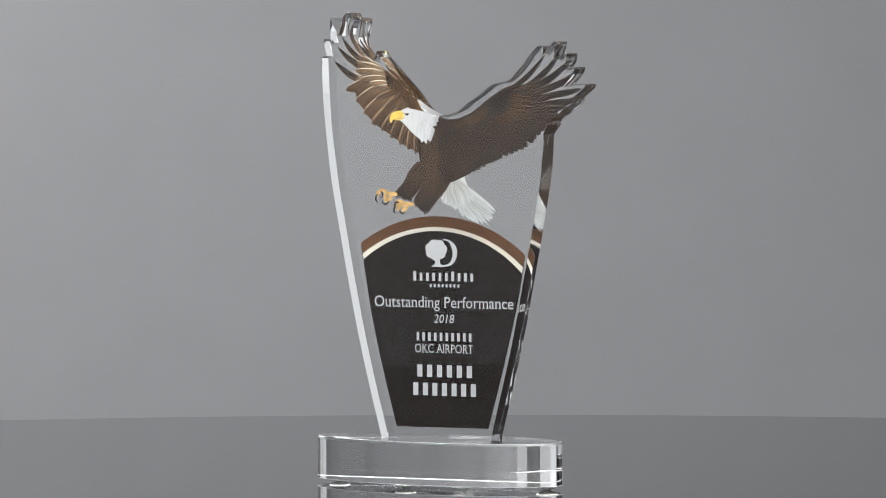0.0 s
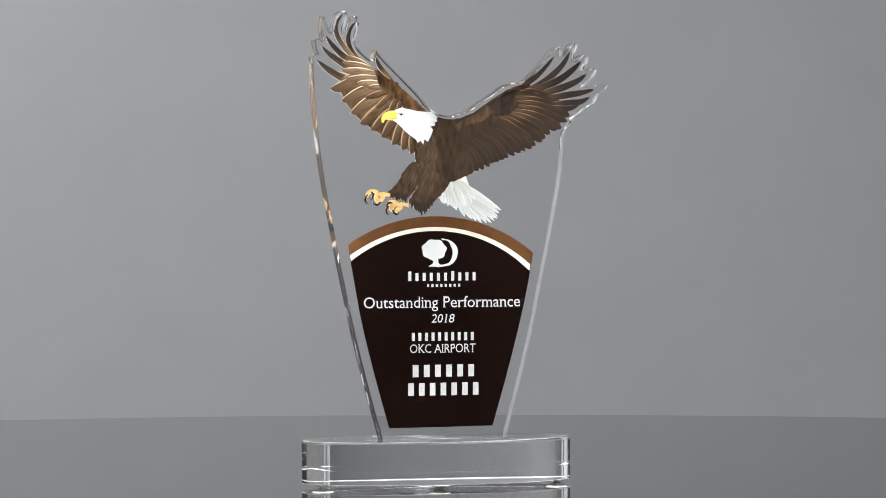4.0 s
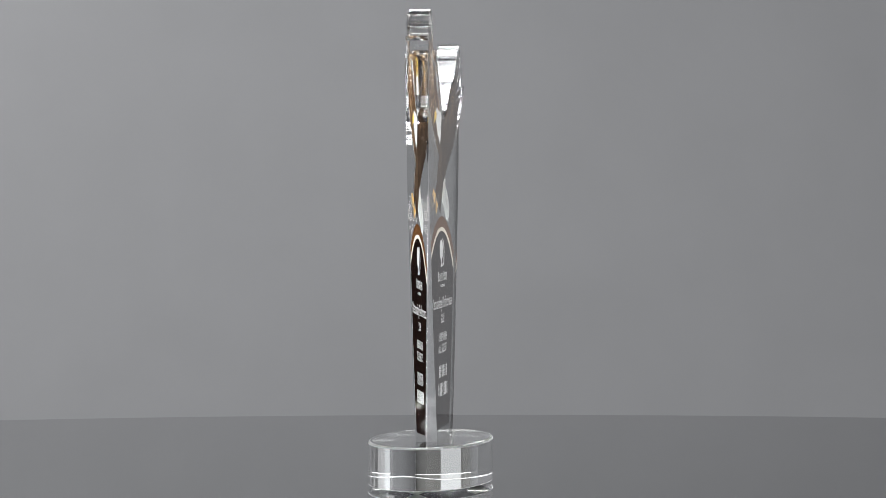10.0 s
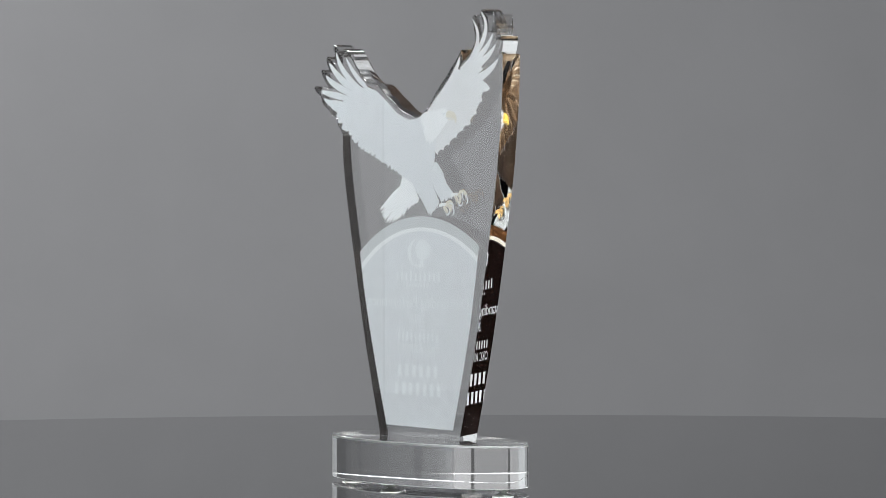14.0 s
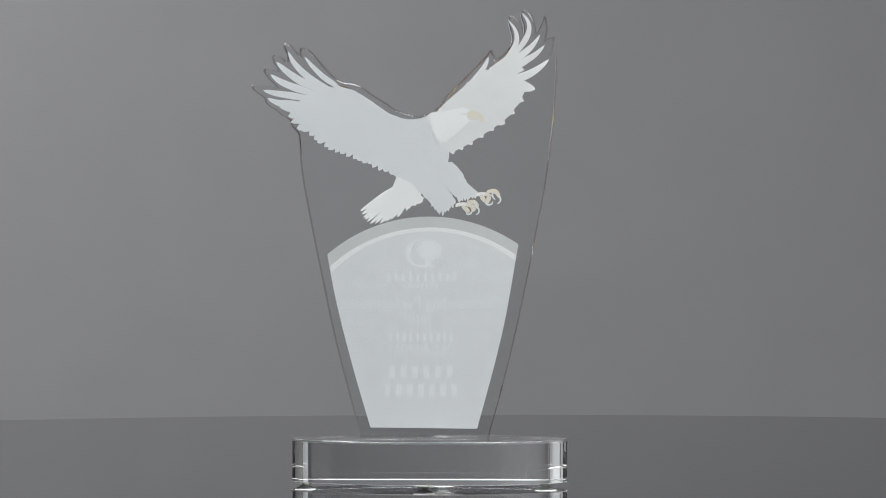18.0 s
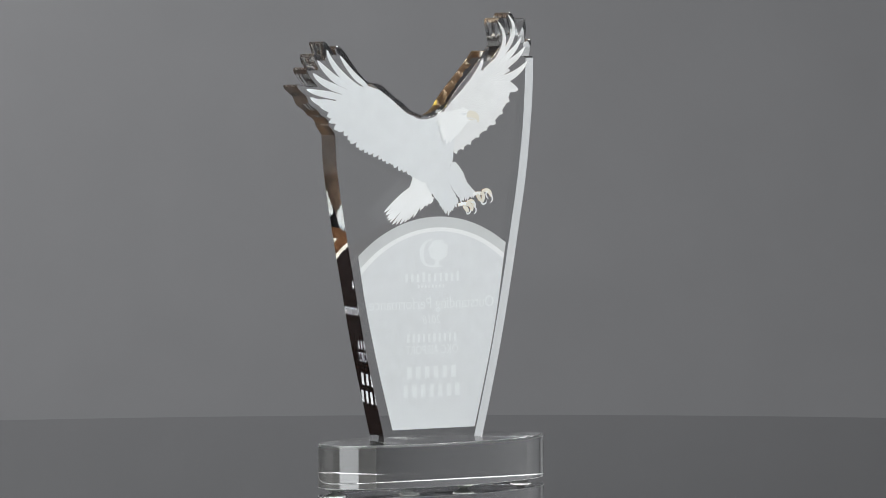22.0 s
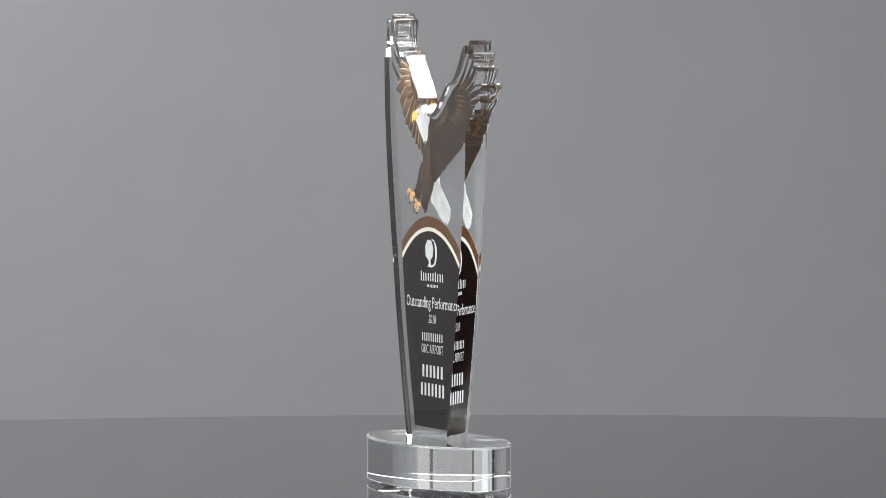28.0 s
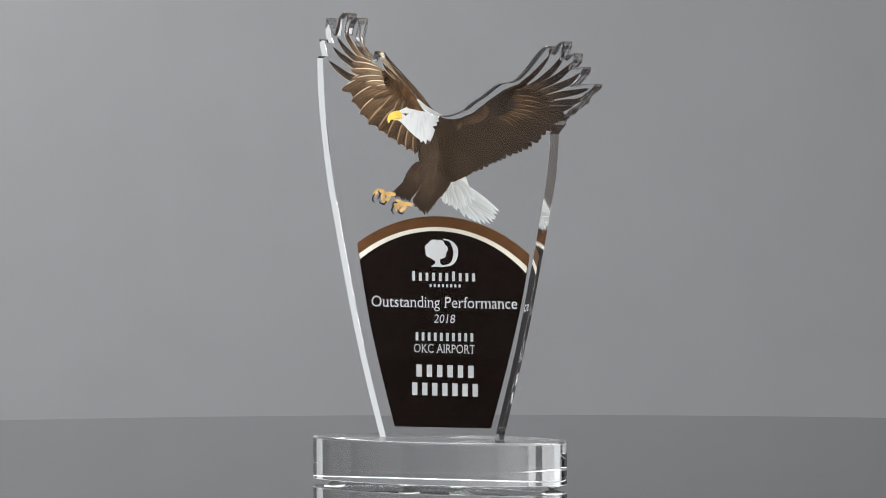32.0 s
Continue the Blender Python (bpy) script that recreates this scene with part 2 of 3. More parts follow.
# ---- the print, bonded just inside the rear face: colour towards the front, white ink behind ----
def feather_ink(name, root, tip, pale, start=0.55, edge=0.13, streak=0.35, fold=0.55, vary=0.25, end=0.98, rim_ends=(0.98, 0.7)):
    """Printed feather: colour runs from root to tip, with a pale upper margin, a dark shaft and fine barbs."""
    m, nodes, links, p = material(name)
    uv, split = nodes.new("ShaderNodeUVMap"), nodes.new("ShaderNodeSeparateXYZ")
    uv.uv_map = "along"
    links.new(uv.outputs[0], split.inputs[0])

    def between(socket, lo, hi, flip=False):
        r = nodes.new("ShaderNodeMapRange")
        r.interpolation_type = "SMOOTHSTEP"
        r.inputs["From Min"].default_value, r.inputs["From Max"].default_value = lo, hi
        if flip:
            r.inputs["To Min"].default_value, r.inputs["To Max"].default_value = 1, 0
        links.new(socket, r.inputs["Value"])
        return r.outputs[0]

    def blend(fac, a, b):
        x = nodes.new("ShaderNodeMix")
        x.data_type = "RGBA"
        if isinstance(fac, float):
            x.inputs["Factor"].default_value = fac
        else:
            links.new(fac, x.inputs["Factor"])
        for key, v in ((6, a), (7, b)):
            if isinstance(v, tuple):
                x.inputs[key].default_value = (*v, 1)
            else:
                links.new(v, x.inputs[key])
        return x.outputs[2]

    def times(a, b):
        x = nodes.new("ShaderNodeMath")
        x.operation = "MULTIPLY"
        links.new(a, x.inputs[0])
        if isinstance(b, float):
            x.inputs[1].default_value = b
        else:
            links.new(b, x.inputs[1])
        return x.outputs[0]

    move, barbs, info = nodes.new("ShaderNodeMapping"), nodes.new("ShaderNodeTexNoise"), nodes.new("ShaderNodeObjectInfo")
    move.inputs["Scale"].default_value = (4, 1.2, 1)
    links.new(uv.outputs[0], move.inputs[0])
    links.new(info.outputs["Random"], move.inputs["Location"])
    barbs.inputs["Scale"].default_value, barbs.inputs["Detail"].default_value = 3.0, 5
    links.new(move.outputs[0], barbs.inputs["Vector"])
    u, v = split.outputs[0], split.outputs[1]
    colour = blend(between(v, start, end), root, tip)
    dark = tuple(c * 0.35 for c in root)
    colour = blend(times(between(barbs.outputs["Fac"], 0.42, 0.68), streak), colour, dark)
    colour = blend(times(between(u, 0.62, 0.0), fold), colour, dark)
    rim = times(times(between(u, 1 - edge * 1.6, 1 - edge * 0.4), between(v, *rim_ends)), between(v, 0.02, 0.4))
    colour = blend(rim, colour, pale)
    bright = nodes.new("ShaderNodeMapRange")
    bright.inputs["To Min"].default_value, bright.inputs["To Max"].default_value = 1 - vary, 1 + vary
    links.new(info.outputs["Random"], bright.inputs["Value"])
    tint = nodes.new("ShaderNodeVectorMath")
    tint.operation = "SCALE"
    links.new(colour, tint.inputs[0])
    links.new(bright.outputs[0], tint.inputs["Scale"])
    links.new(tint.outputs[0], p.inputs["Base Color"])
    p.inputs["Roughness"].default_value, p.inputs["Specular IOR Level"].default_value = 0.6, 0.0
    return m


def plumage(name, dark, light, angle, scale=420.0, stretch=0.28, cut=(0.35, 0.72), fade=None):
    """Printed down and body feathers: streaks along one direction, at two scales; fade: (from, to, way, share) darkens the print along a line."""
    m, nodes, links, p = material(name)
    where, move, a, b = (nodes.new("ShaderNode" + k) for k in ("TexCoord", "Mapping", "TexNoise", "TexNoise"))
    move.inputs["Rotation"].default_value = (0, radians(angle), 0)
    move.inputs["Scale"].default_value = (1, 1, stretch)
    links.new(where.outputs["Object"], move.inputs[0])
    for node, k in ((a, scale), (b, scale * 0.22)):
        node.inputs["Scale"].default_value, node.inputs["Detail"].default_value = k, 4
        links.new(move.outputs[0], node.inputs["Vector"])
    mixed, ramp, mix = nodes.new("ShaderNodeMath"), nodes.new("ShaderNodeMapRange"), nodes.new("ShaderNodeMix")
    mixed.operation, mix.data_type = "MULTIPLY_ADD", "RGBA"
    mixed.inputs[1].default_value = 0.6
    half = nodes.new("ShaderNodeMath")
    half.operation = "MULTIPLY"
    half.inputs[1].default_value = 0.45
    links.new(b.outputs["Fac"], half.inputs[0])
    links.new(a.outputs["Fac"], mixed.inputs[0])
    links.new(half.outputs[0], mixed.inputs[2])
    ramp.inputs["From Min"].default_value, ramp.inputs["From Max"].default_value = cut
    links.new(mixed.outputs[0], ramp.inputs["Value"])
    links.new(ramp.outputs[0], mix.inputs["Factor"])
    mix.inputs[6].default_value, mix.inputs[7].default_value = (*dark, 1), (*light, 1)
    colour = mix.outputs[2]
    if fade:
        start, end, way, share = fade
        along, gain, tone = nodes.new("ShaderNodeVectorMath"), nodes.new("ShaderNodeMapRange"), nodes.new("ShaderNodeVectorMath")
        along.operation, tone.operation = "DOT_PRODUCT", "SCALE"
        along.inputs[1].default_value = (way[0], 0, way[1])
        links.new(where.outputs["Object"], along.inputs[0])
        gain.interpolation_type = "SMOOTHSTEP"
        gain.inputs["From Min"].default_value, gain.inputs["From Max"].default_value = start / 1000, end / 1000
        gain.inputs["To Min"].default_value, gain.inputs["To Max"].default_value = 1.0, share
        links.new(along.outputs["Value"], gain.inputs["Value"])
        links.new(colour, tone.inputs[0])
        links.new(gain.outputs[0], tone.inputs["Scale"])
        colour = tone.outputs[0]
    links.new(colour, p.inputs["Base Color"])
    p.inputs["Roughness"].default_value, p.inputs["Specular IOR Level"].default_value = 0.6, 0.0
    return m


M_GOLD = feather_ink("golden_feather_ink", (0.200, 0.125, 0.070), (0.075, 0.046, 0.028), (0.74, 0.60, 0.45), 0.10, 0.05, 0.85, 0.95, 0.18)
M_STRIPE = feather_ink("striped_feather_ink", (0.135, 0.082, 0.045), (0.078, 0.048, 0.029), (0.34, 0.240, 0.150), 0.30, 0.15, 0.85, 0.95, 0.18)
M_COVERT = feather_ink("covert_feather_ink", (0.27, 0.180, 0.106), (0.160, 0.100, 0.058), (0.90, 0.79, 0.62), 0.3, 0.11, 0.75, 0.9, 0.3)
M_FINGER = feather_ink("dark_feather_ink", (0.23, 0.147, 0.085), (0.022, 0.020, 0.021), (0.66, 0.53, 0.39), 0.12, 0.08, 0.6, 0.85, 0.08, 0.52, (0.70, 0.40))
M_QUILL = feather_ink("quill_feather_ink", (0.072, 0.048, 0.032), (0.022, 0.019, 0.019), (0.26, 0.19, 0.13), 0.10, 0.05, 0.5, 0.6, 0.12, 0.50)
M_SHADE = feather_ink("shaded_feather_ink", (0.040, 0.0275, 0.020), (0.032, 0.0225, 0.0175), (0.050, 0.034, 0.024), 0.3, 0.12, 0.3, 0.22, 0.08)
M_STREAK = feather_ink("streaked_feather_ink", (0.092, 0.056, 0.032), (0.029, 0.021, 0.0175), (0.30, 0.200, 0.120), 0.05, 0.09, 0.9, 0.85, 0.2, 0.62, (0.75, 0.30))
M_TAIL = feather_ink("white_tail_ink", (0.52, 0.53, 0.50), (0.62, 0.65, 0.645), (0.66, 0.69, 0.68), 0.2, 0.10, 0.16, 0.25, 0.10)
M_TAWNY = feather_ink("tawny_feather_ink", (0.088, 0.060, 0.039), (0.055, 0.038, 0.026), (0.110, 0.077, 0.050), 0.4, 0.12, 0.5, 0.4)
M_BODY = plumage("brown_body_ink", (0.027, 0.018, 0.013), (0.088, 0.058, 0.037), 20, 420, 0.4, fade=(-2.0, 16.0, (1.0, 0.15), 0.70))
M_CHEST = plumage("tawny_breast_ink", (0.028, 0.019, 0.014), (0.112, 0.075, 0.047), 25, 420, 0.5)
M_WING = plumage("dark_wing_ink", (0.028, 0.019, 0.014), (0.078, 0.052, 0.035), -55, 300, 0.16, fade=(185.0, 160.0, (-0.45, 0.89), 0.62))
M_WRIST = plumage("dark_wrist_ink", (0.018, 0.014, 0.012), (0.052, 0.038, 0.029), -30, 380)
M_ARM = plumage("tawny_arm_ink", (0.034, 0.023, 0.016), (0.125, 0.080, 0.048), -60, 420)
M_LEAD = plumage("golden_wing_ink", (0.022, 0.012, 0.007), (0.165, 0.090, 0.040), 45, 420, 0.45, (0.38, 0.70))
M_LEG = plumage("brown_leg_ink", (0.020, 0.013, 0.010), (0.092, 0.058, 0.037), 15, 460, 0.45)
M_HEAD = plumage("white_head_ink", (0.47, 0.49, 0.50), (0.64, 0.65, 0.645), 65, 700, 0.2, (0.3, 0.5))
M_DOWN = plumage("white_down_ink", (0.42, 0.41, 0.35), (0.66, 0.68, 0.66), 50, 380, 0.25, (0.32, 0.55))
M_BEAK = painted("yellow_beak_ink", (0.80, 0.56, 0.11), 0.5, 0.16, 260, spec=0.0)
M_TOE = painted("yellow_toe_ink", (0.64, 0.40, 0.15), 0.5, 0.4, 420, spec=0.0)
M_CLAW = painted("black_claw_ink", (0.018, 0.016, 0.018), 0.5, 0.2, 300, spec=0.0)
M_BROW = painted("grey_brow_ink", (0.32, 0.30, 0.24), 0.5, 0.2, 300, spec=0.0)
M_BACK_WARM = painted("warm_backing_ink", (0.71, 0.735, 0.745), 0.5, 0.05, 150, spec=0.0)
M_BACK_YELLOW = painted("yellow_backing_ink", (0.69, 0.68, 0.61), 0.5, 0.04, 150, spec=0.0)
M_BACK_BRIGHT = painted("bright_backing_ink", (0.79, 0.82, 0.83), 0.5, 0.03, 150, spec=0.0)
M_BACK_TEXT = painted("text_backing_ink", (0.750, 0.790, 0.805), 0.5, 0.03, 150, spec=0.0)
M_BACK_DULL = painted("dull_backing_ink", (0.58, 0.61, 0.62), 0.5, 0.03, 150, spec=0.0)


LAYER = itertools.count()


def printed(outline, depth, along=None, backed=True, slip=(-0.12, -0.05)):
    """A film of ink: the coloured side towards the front, the white one behind it, printed a little out of register."""
    bm = bmesh.new()
    layer = bm.loops.layers.uv.new("along") if along else None
    films = [(0, depth, 0.0, 0.0), (1, 6.447 + (6.44 - depth) * 0.12 + next(LAYER) * 0.00007, *slip)]
    for k, d, dx, dz in films if backed else films[:1]:
        if along:
            left, right = outline
            va = [bm.verts.new(((p[0] + dx) / 1000, d / 1000, (p[1] + dz) / 1000)) for p in left]
            vb = [bm.verts.new(((p[0] + dx) / 1000, d / 1000, (p[1] + dz) / 1000)) for p in right]
            n = len(va) - 1
            for i in range(n):
                f = bm.faces.new((va[i], va[i + 1], vb[i + 1], vb[i]))
                f.material_index = k
                for loop, uv in zip(f.loops, ((0, i / n), (0, (i + 1) / n), (1, (i + 1) / n), (1, i / n))):
                    loop[layer].uv = uv
        else:
            f = bm.faces.new([bm.verts.new(((p[0] + dx) / 1000, d / 1000, (p[1] + dz) / 1000)) for p in outline])
            f.material_index = k
    if not along:
        bmesh.ops.triangulate(bm, faces=bm.faces)
    return bm


def feather(parent, spine, wide, depth, ink, back=M_BACKING, name="feather", blunt=0.5, label="", flip=False, lop=0.0):
    """A printed feather from root to tip along the spine, wide millimetres across; lop: the vane on the dark side falls away towards the tip."""
    line = smooth(spine, max(3, 12 // (len(spine) - 1)))
    n, left, right = len(line) - 1, [], []
    for i, p in enumerate(line):
        d = (line[min(i + 1, n)] - line[max(i - 1, 0)]).normalized()
        s = i / n
        w = wide / 2 * min(1.0, 0.55 + 1.1 * s) * max(0.0, 1 - s ** (2.2 + 6 * blunt)) ** 0.8 + 0.06
        side = Vector((-d.y, d.x)) * (-1 if flip else 1)
        if lop:
            full = wide * min(1.0, 0.55 + 1.1 * s)
            left.append(p - side * (0.80 * full * max(0.0, 1 - s ** lop) ** 0.75 + 0.05))
            right.append(p + side * (0.20 * full * max(0.0, 1 - s ** 9) ** 0.9 + 0.05))
        else:
            left.append(p - side * w), right.append(p + side * w)
    return part(name, printed((left, right), depth, True, back is not None), (ink, back) if back else ink, parent, label)


def row_of(parent, roots, tips, count, wide, depth, ink, bend=0.0, jitter=0.4, back=M_BACKING, blunt=0.6):
    """Overlapping feathers whose roots and tips run along two lines."""
    a, b = smooth(roots, 12), smooth(tips, 12)
    for i in range(count):
        s = (i + 0.5) / count
        r = Vector(a[int(s * (len(a) - 1))]) + Vector((random.uniform(-1, 1), random.uniform(-1, 1))) * jitter
        t = Vector(b[int(s * (len(b) - 1))]) + Vector((random.uniform(-1, 1), random.uniform(-1, 1))) * jitter
        d = t - r
        mid = (r + t) / 2 + Vector((-d.y, d.x)) * (bend + random.uniform(-0.04, 0.04))
        feather(parent, [r, mid, t], wide * random.uniform(0.85, 1.15), depth - i * 0.0009, ink, back, blunt=blunt)


def fan(parent, rows, depth, ink, bend=0.0, back=M_BACKING, lop=3.0, flip=False):
    """Feathers given by root, tip and width, each lying over the one before."""
    for i, (root, tip, wide) in enumerate(rows):
        r, t = Vector(root), Vector(tip)
        d = t - r
        feather(parent, [r, (r + t) / 2 + Vector((-d.y, d.x)) * bend, t], wide, depth - i * 0.004, ink, back, lop=lop, flip=flip)


def ragged(points, size=0.7, every=1.3):
    """A feathery outline: little points all along it."""
    out, n = [], len(points)
    for i in range(n):
        a, b = Vector(points[i]), Vector(points[(i + 1) % n])
        k = max(1, int((b - a).length / every))
        d = (b - a).normalized()
        for j in range(k):
            out.append(a + (b - a) * (j / k) + Vector((-d.y, d.x)) * (random.uniform(-0.5, 0.5) * size))
    return out


eagle = tagged(new("eagle_print"), "printed bald eagle landing with spread wings")
eagle.parent = trophy

# far wing, spread behind the head
part("wing", printed(ragged([(-47.3, 248.4), (-41.3, 245.7), (-33.2, 242.6), (-24.5, 238.2), (-10.4, 225.6), (-1.8, 217.3), (-1.2, 204.7), (-11.2, 194.4), (-14.7, 196.2), (-20.4, 199.0), (-26.3, 202.7), (-32.7, 206.9), (-39.2, 211.0), (-44.9, 215.7), (-50.4, 222.4), (-54.4, 229.8), (-51.3, 234.5), (-50.6, 240.5)], 0.4), 6.430), (M_LEAD, M_BACK_WARM), eagle, "golden brown wing")
for n, (spine, wide) in enumerate((([(-33.4, 237.8), (-41.3, 246.4), (-47.2, 253.3), (-49.9, 259.9), (-48.9, 266.2), (-44.9, 271.8)], 3.4), ([(-38.0, 240.4), (-48.6, 252.0), (-54.8, 260.0), (-57.1, 265.9), (-56.4, 271.2), (-52.8, 275.8)], 3.4),
                    ([(-34.8, 237.1), (-47.9, 247.7), (-54.5, 252.7), (-59.5, 257.3), (-63.4, 263.0)], 4.2), ([(-34.8, 235.8), (-47.3, 243.4), (-53.9, 247.4), (-60.8, 251.7), (-66.1, 257.0)], 4.6),
                    ([(-33.4, 233.5), (-48.6, 237.5), (-55.9, 239.8), (-62.8, 243.8), (-68.7, 248.8)], 5.0))):
    feather(eagle, spine, wide, 6.424 - n * 0.0011, M_FINGER, M_BACK_WARM, blunt=0.1, flip=True)
fan(eagle, [((-35.2, 242.4), (-54.4, 236.1), 7.9), ((-32.5, 238.4), (-60.7, 231.5), 8.9), ((-30.5, 234.5), (-54.0, 224.5), 8.9), ((-27.9, 229.8), (-48.7, 217.2), 8.3)], 6.416, M_GOLD, -0.08, M_BACK_WARM, 2.6, True)
fan(eagle, [((-25.2, 225.8), (-43.1, 211.3), 7.6), ((-21.9, 222.5), (-36.5, 207.6), 6.6), ((-19.3, 219.9), (-30.2, 203.3), 6.3), ((-16.6, 216.6), (-23.6, 199.0), 6.0), ((-14.0, 213.6), (-17.9, 196.0), 5.6), ((-11.3, 210.6), (-12.6, 193.7), 5.0)], 6.398, M_STRIPE, -0.06, M_BACK_WARM, 4.5, True)
fan(eagle, [((-35.8, 244.7), (-50.4, 251.3), 3.6), ((-33.8, 243.4), (-53.7, 247.7), 5.0), ((-32.5, 241.4), (-54.4, 243.1), 5.3), ((-31.5, 238.8), (-52.0, 237.8), 5.3), ((-30.2, 235.8), (-45.1, 235.5), 4.6), ((-28.9, 233.8), (-38.5, 233.1), 3.6)], 6.372, M_COVERT, -0.05, M_BACK_WARM, 2.6, True)
fan(eagle, [((-27.2, 231.1), (-40.1, 226.8), 4.3), ((-25.2, 228.8), (-33.8, 220.6), 4.0), ((-22.2, 226.5), (-25.9, 217.6), 3.6), ((-19.3, 225.2), (-20.6, 217.9), 3.0)], 6.346, M_STRIPE, -0.05, None, 3.0, True)
part("wing_shoulder", printed(ragged([(-34.1, 242.4), (-30.8, 243.1), (-24.8, 238.7), (-17.6, 232.4), (-10.0, 225.2), (-1.8, 217.5), (-4.4, 215.9), (-11.0, 218.9), (-16.3, 219.9), (-19.6, 223.2), (-23.6, 228.5), (-29.5, 231.2), (-32.1, 235.1)], 1.5, 0.9), 6.338), (M_LEAD, M_BACK_WARM), eagle)
feather(eagle, [(-24.8, 237.8), (-30.8, 244.4), (-33.4, 250.3)], 3.0, 6.335, M_FINGER, M_BACK_WARM, blunt=0.1)

# near wing, raised on the other side
part("wing", printed(ragged([(2.2, 215.9), (10.8, 213.9), (16.4, 214.5), (24.6, 217.5), (33.9, 224.0), (44.5, 230.9), (52.4, 233.2), (61.0, 233.5), (70.3, 230.9), (77.5, 225.5), (83.5, 218.9), (80.1, 213.0), (72.5, 207.7), (64.9, 203.1), (54.3, 196.6), (41.1, 192.0), (27.9, 185.4), (15.3, 181.5), (4.7, 188.1)], 0.5), 6.430), (M_WING, M_BACKING), eagle, "dark brown wing")
for n, (spine, wide) in enumerate((([(52.8, 230.2), (56.4, 234.2), (62.7, 238.5), (69.3, 244.7), (74.6, 251.0)], 3.4), ([(54.4, 228.3), (61.0, 232.2), (68.3, 236.1), (76.2, 242.4), (81.5, 248.6), (84.2, 254.2)], 4.2),
                    ([(56.1, 226.9), (68.3, 233.2), (77.5, 237.1), (85.8, 243.0), (91.1, 248.0)], 4.6), ([(56.1, 225.0), (72.6, 230.5), (80.8, 233.1), (89.1, 236.7), (94.4, 240.7)], 4.5),
                    ([(56.0, 223.6), (74.2, 226.9), (84.1, 228.5), (92.4, 229.8), (99.0, 231.4)], 4.2), ([(56.0, 221.7), (74.2, 222.3), (84.1, 223.5), (90.7, 224.2), (96.4, 226.8)], 4.6),
                    ([(57.7, 219.7), (72.6, 220.0), (80.8, 219.9), (89.4, 221.6)], 4.6))):
    feather(eagle, spine, wide, 6.424 - n * 0.0011, M_QUILL, blunt=0.25)
row_of(eagle, [(56.0, 221.0), (47.8, 216.1), (34.5, 209.5), (23.0, 202.9), (14.0, 197.3)], [(85.4, 217.6), (81.8, 211.3), (76.8, 207.4), (69.8, 203.6), (66.3, 200.0), (60.7, 197.0), (55.4, 194.3), (49.4, 192.0), (44.1, 190.0), (38.8, 188.3), (33.6, 185.6), (28.3, 183.2), (23.0, 180.8)], 20, 6.2, 6.416, M_SHADE, 0.05, 0.5, blunt=0.5)
fan(eagle, [((48.9, 231.8), (72.1, 228.2), 3.0), ((49.9, 229.8), (74.1, 225.5), 3.0), ((50.9, 227.5), (76.1, 222.5), 3.0), ((51.6, 225.2), (77.1, 219.2), 3.0), ((51.6, 222.5), (76.4, 215.9), 3.0), ((50.3, 220.2), (74.1, 212.6), 3.0), ((48.3, 218.6), (70.8, 209.6), 3.0), ((46.0, 217.6), (66.8, 207.0), 3.0), ((43.6, 216.6), (61.9, 205.0), 2.6), ((41.3, 215.9), (56.2, 204.3), 2.6)], 6.398, M_STREAK, 0.06, None, 3.0)
fan(eagle, [((48.3, 232.1), (60.5, 234.1), 3.0), ((48.6, 230.2), (62.5, 229.5), 3.3)], 6.362, M_STREAK, 0.05, None, 3.0)
part("wing_shoulder", printed(ragged([(32.5, 221.3), (40.1, 226.3), (46.8, 229.6), (53.7, 231.6), (51.1, 229.2), (48.8, 227.3), (53.7, 223.9), (51.4, 220.0), (45.1, 217.0), (38.5, 216.0), (34.5, 217.3)], 1.8, 0.5), 6.346, backed=False), M_WRIST, eagle)
part("wing_edge", printed(ragged([(6.4, 210.6), (11.7, 210.3), (21.6, 214.6), (28.3, 218.2), (34.2, 222.2), (36.2, 218.6), (34.2, 214.6), (28.3, 212.6), (21.6, 210.3), (15.0, 207.6), (10.0, 206.3), (6.4, 206.6)], 1.8, 0.5), 6.340, backed=False), M_ARM, eagle)

# body, legs and tail
part("torso", printed(ragged([(0.2, 216.2), (11.4, 213.5), (18.7, 201.3), (23.2, 189.7), (22.6, 182.2), (20.2, 180.2), (16.2, 178.8), (11.3, 177.5), (8.0, 172.2), (2.0, 167.6), (-5.2, 174.9), (-6.5, 183.2), (-9.8, 190.1), (-10.4, 196.8), (-11.7, 204.7), (-7.8, 210.6)], 0.9), 6.330), (M_BODY, M_BACKING), eagle)
part("breast", printed(ragged([(-7.6, 202.0), (-3.0, 200.0), (0.1, 201.3), (3.8, 196.0), (1.8, 185.5), (-2.5, 177.5), (-4.3, 179.5), (-5.6, 184.8), (-7.9, 192.1)], 1.8, 0.5), 6.327, backed=False), M_CHEST, eagle)
row_of(eagle, [(-9.1, 204.0), (-2.2, 202.7), (2.8, 204.6)], [(-9.4, 197.7), (-3.5, 196.1), (2.5, 197.4)], 13, 0.8, 6.322, M_TAWNY, 0.02, 1.6, blunt=0.1, back=None)
row_of(eagle, [(-9.1, 197.7), (-2.2, 195.7), (3.1, 196.4)], [(-8.8, 190.8), (-3.9, 188.1), (2.1, 189.4)], 13, 0.8, 6.318, M_TAWNY, 0.02, 1.6, blunt=0.1, back=None)
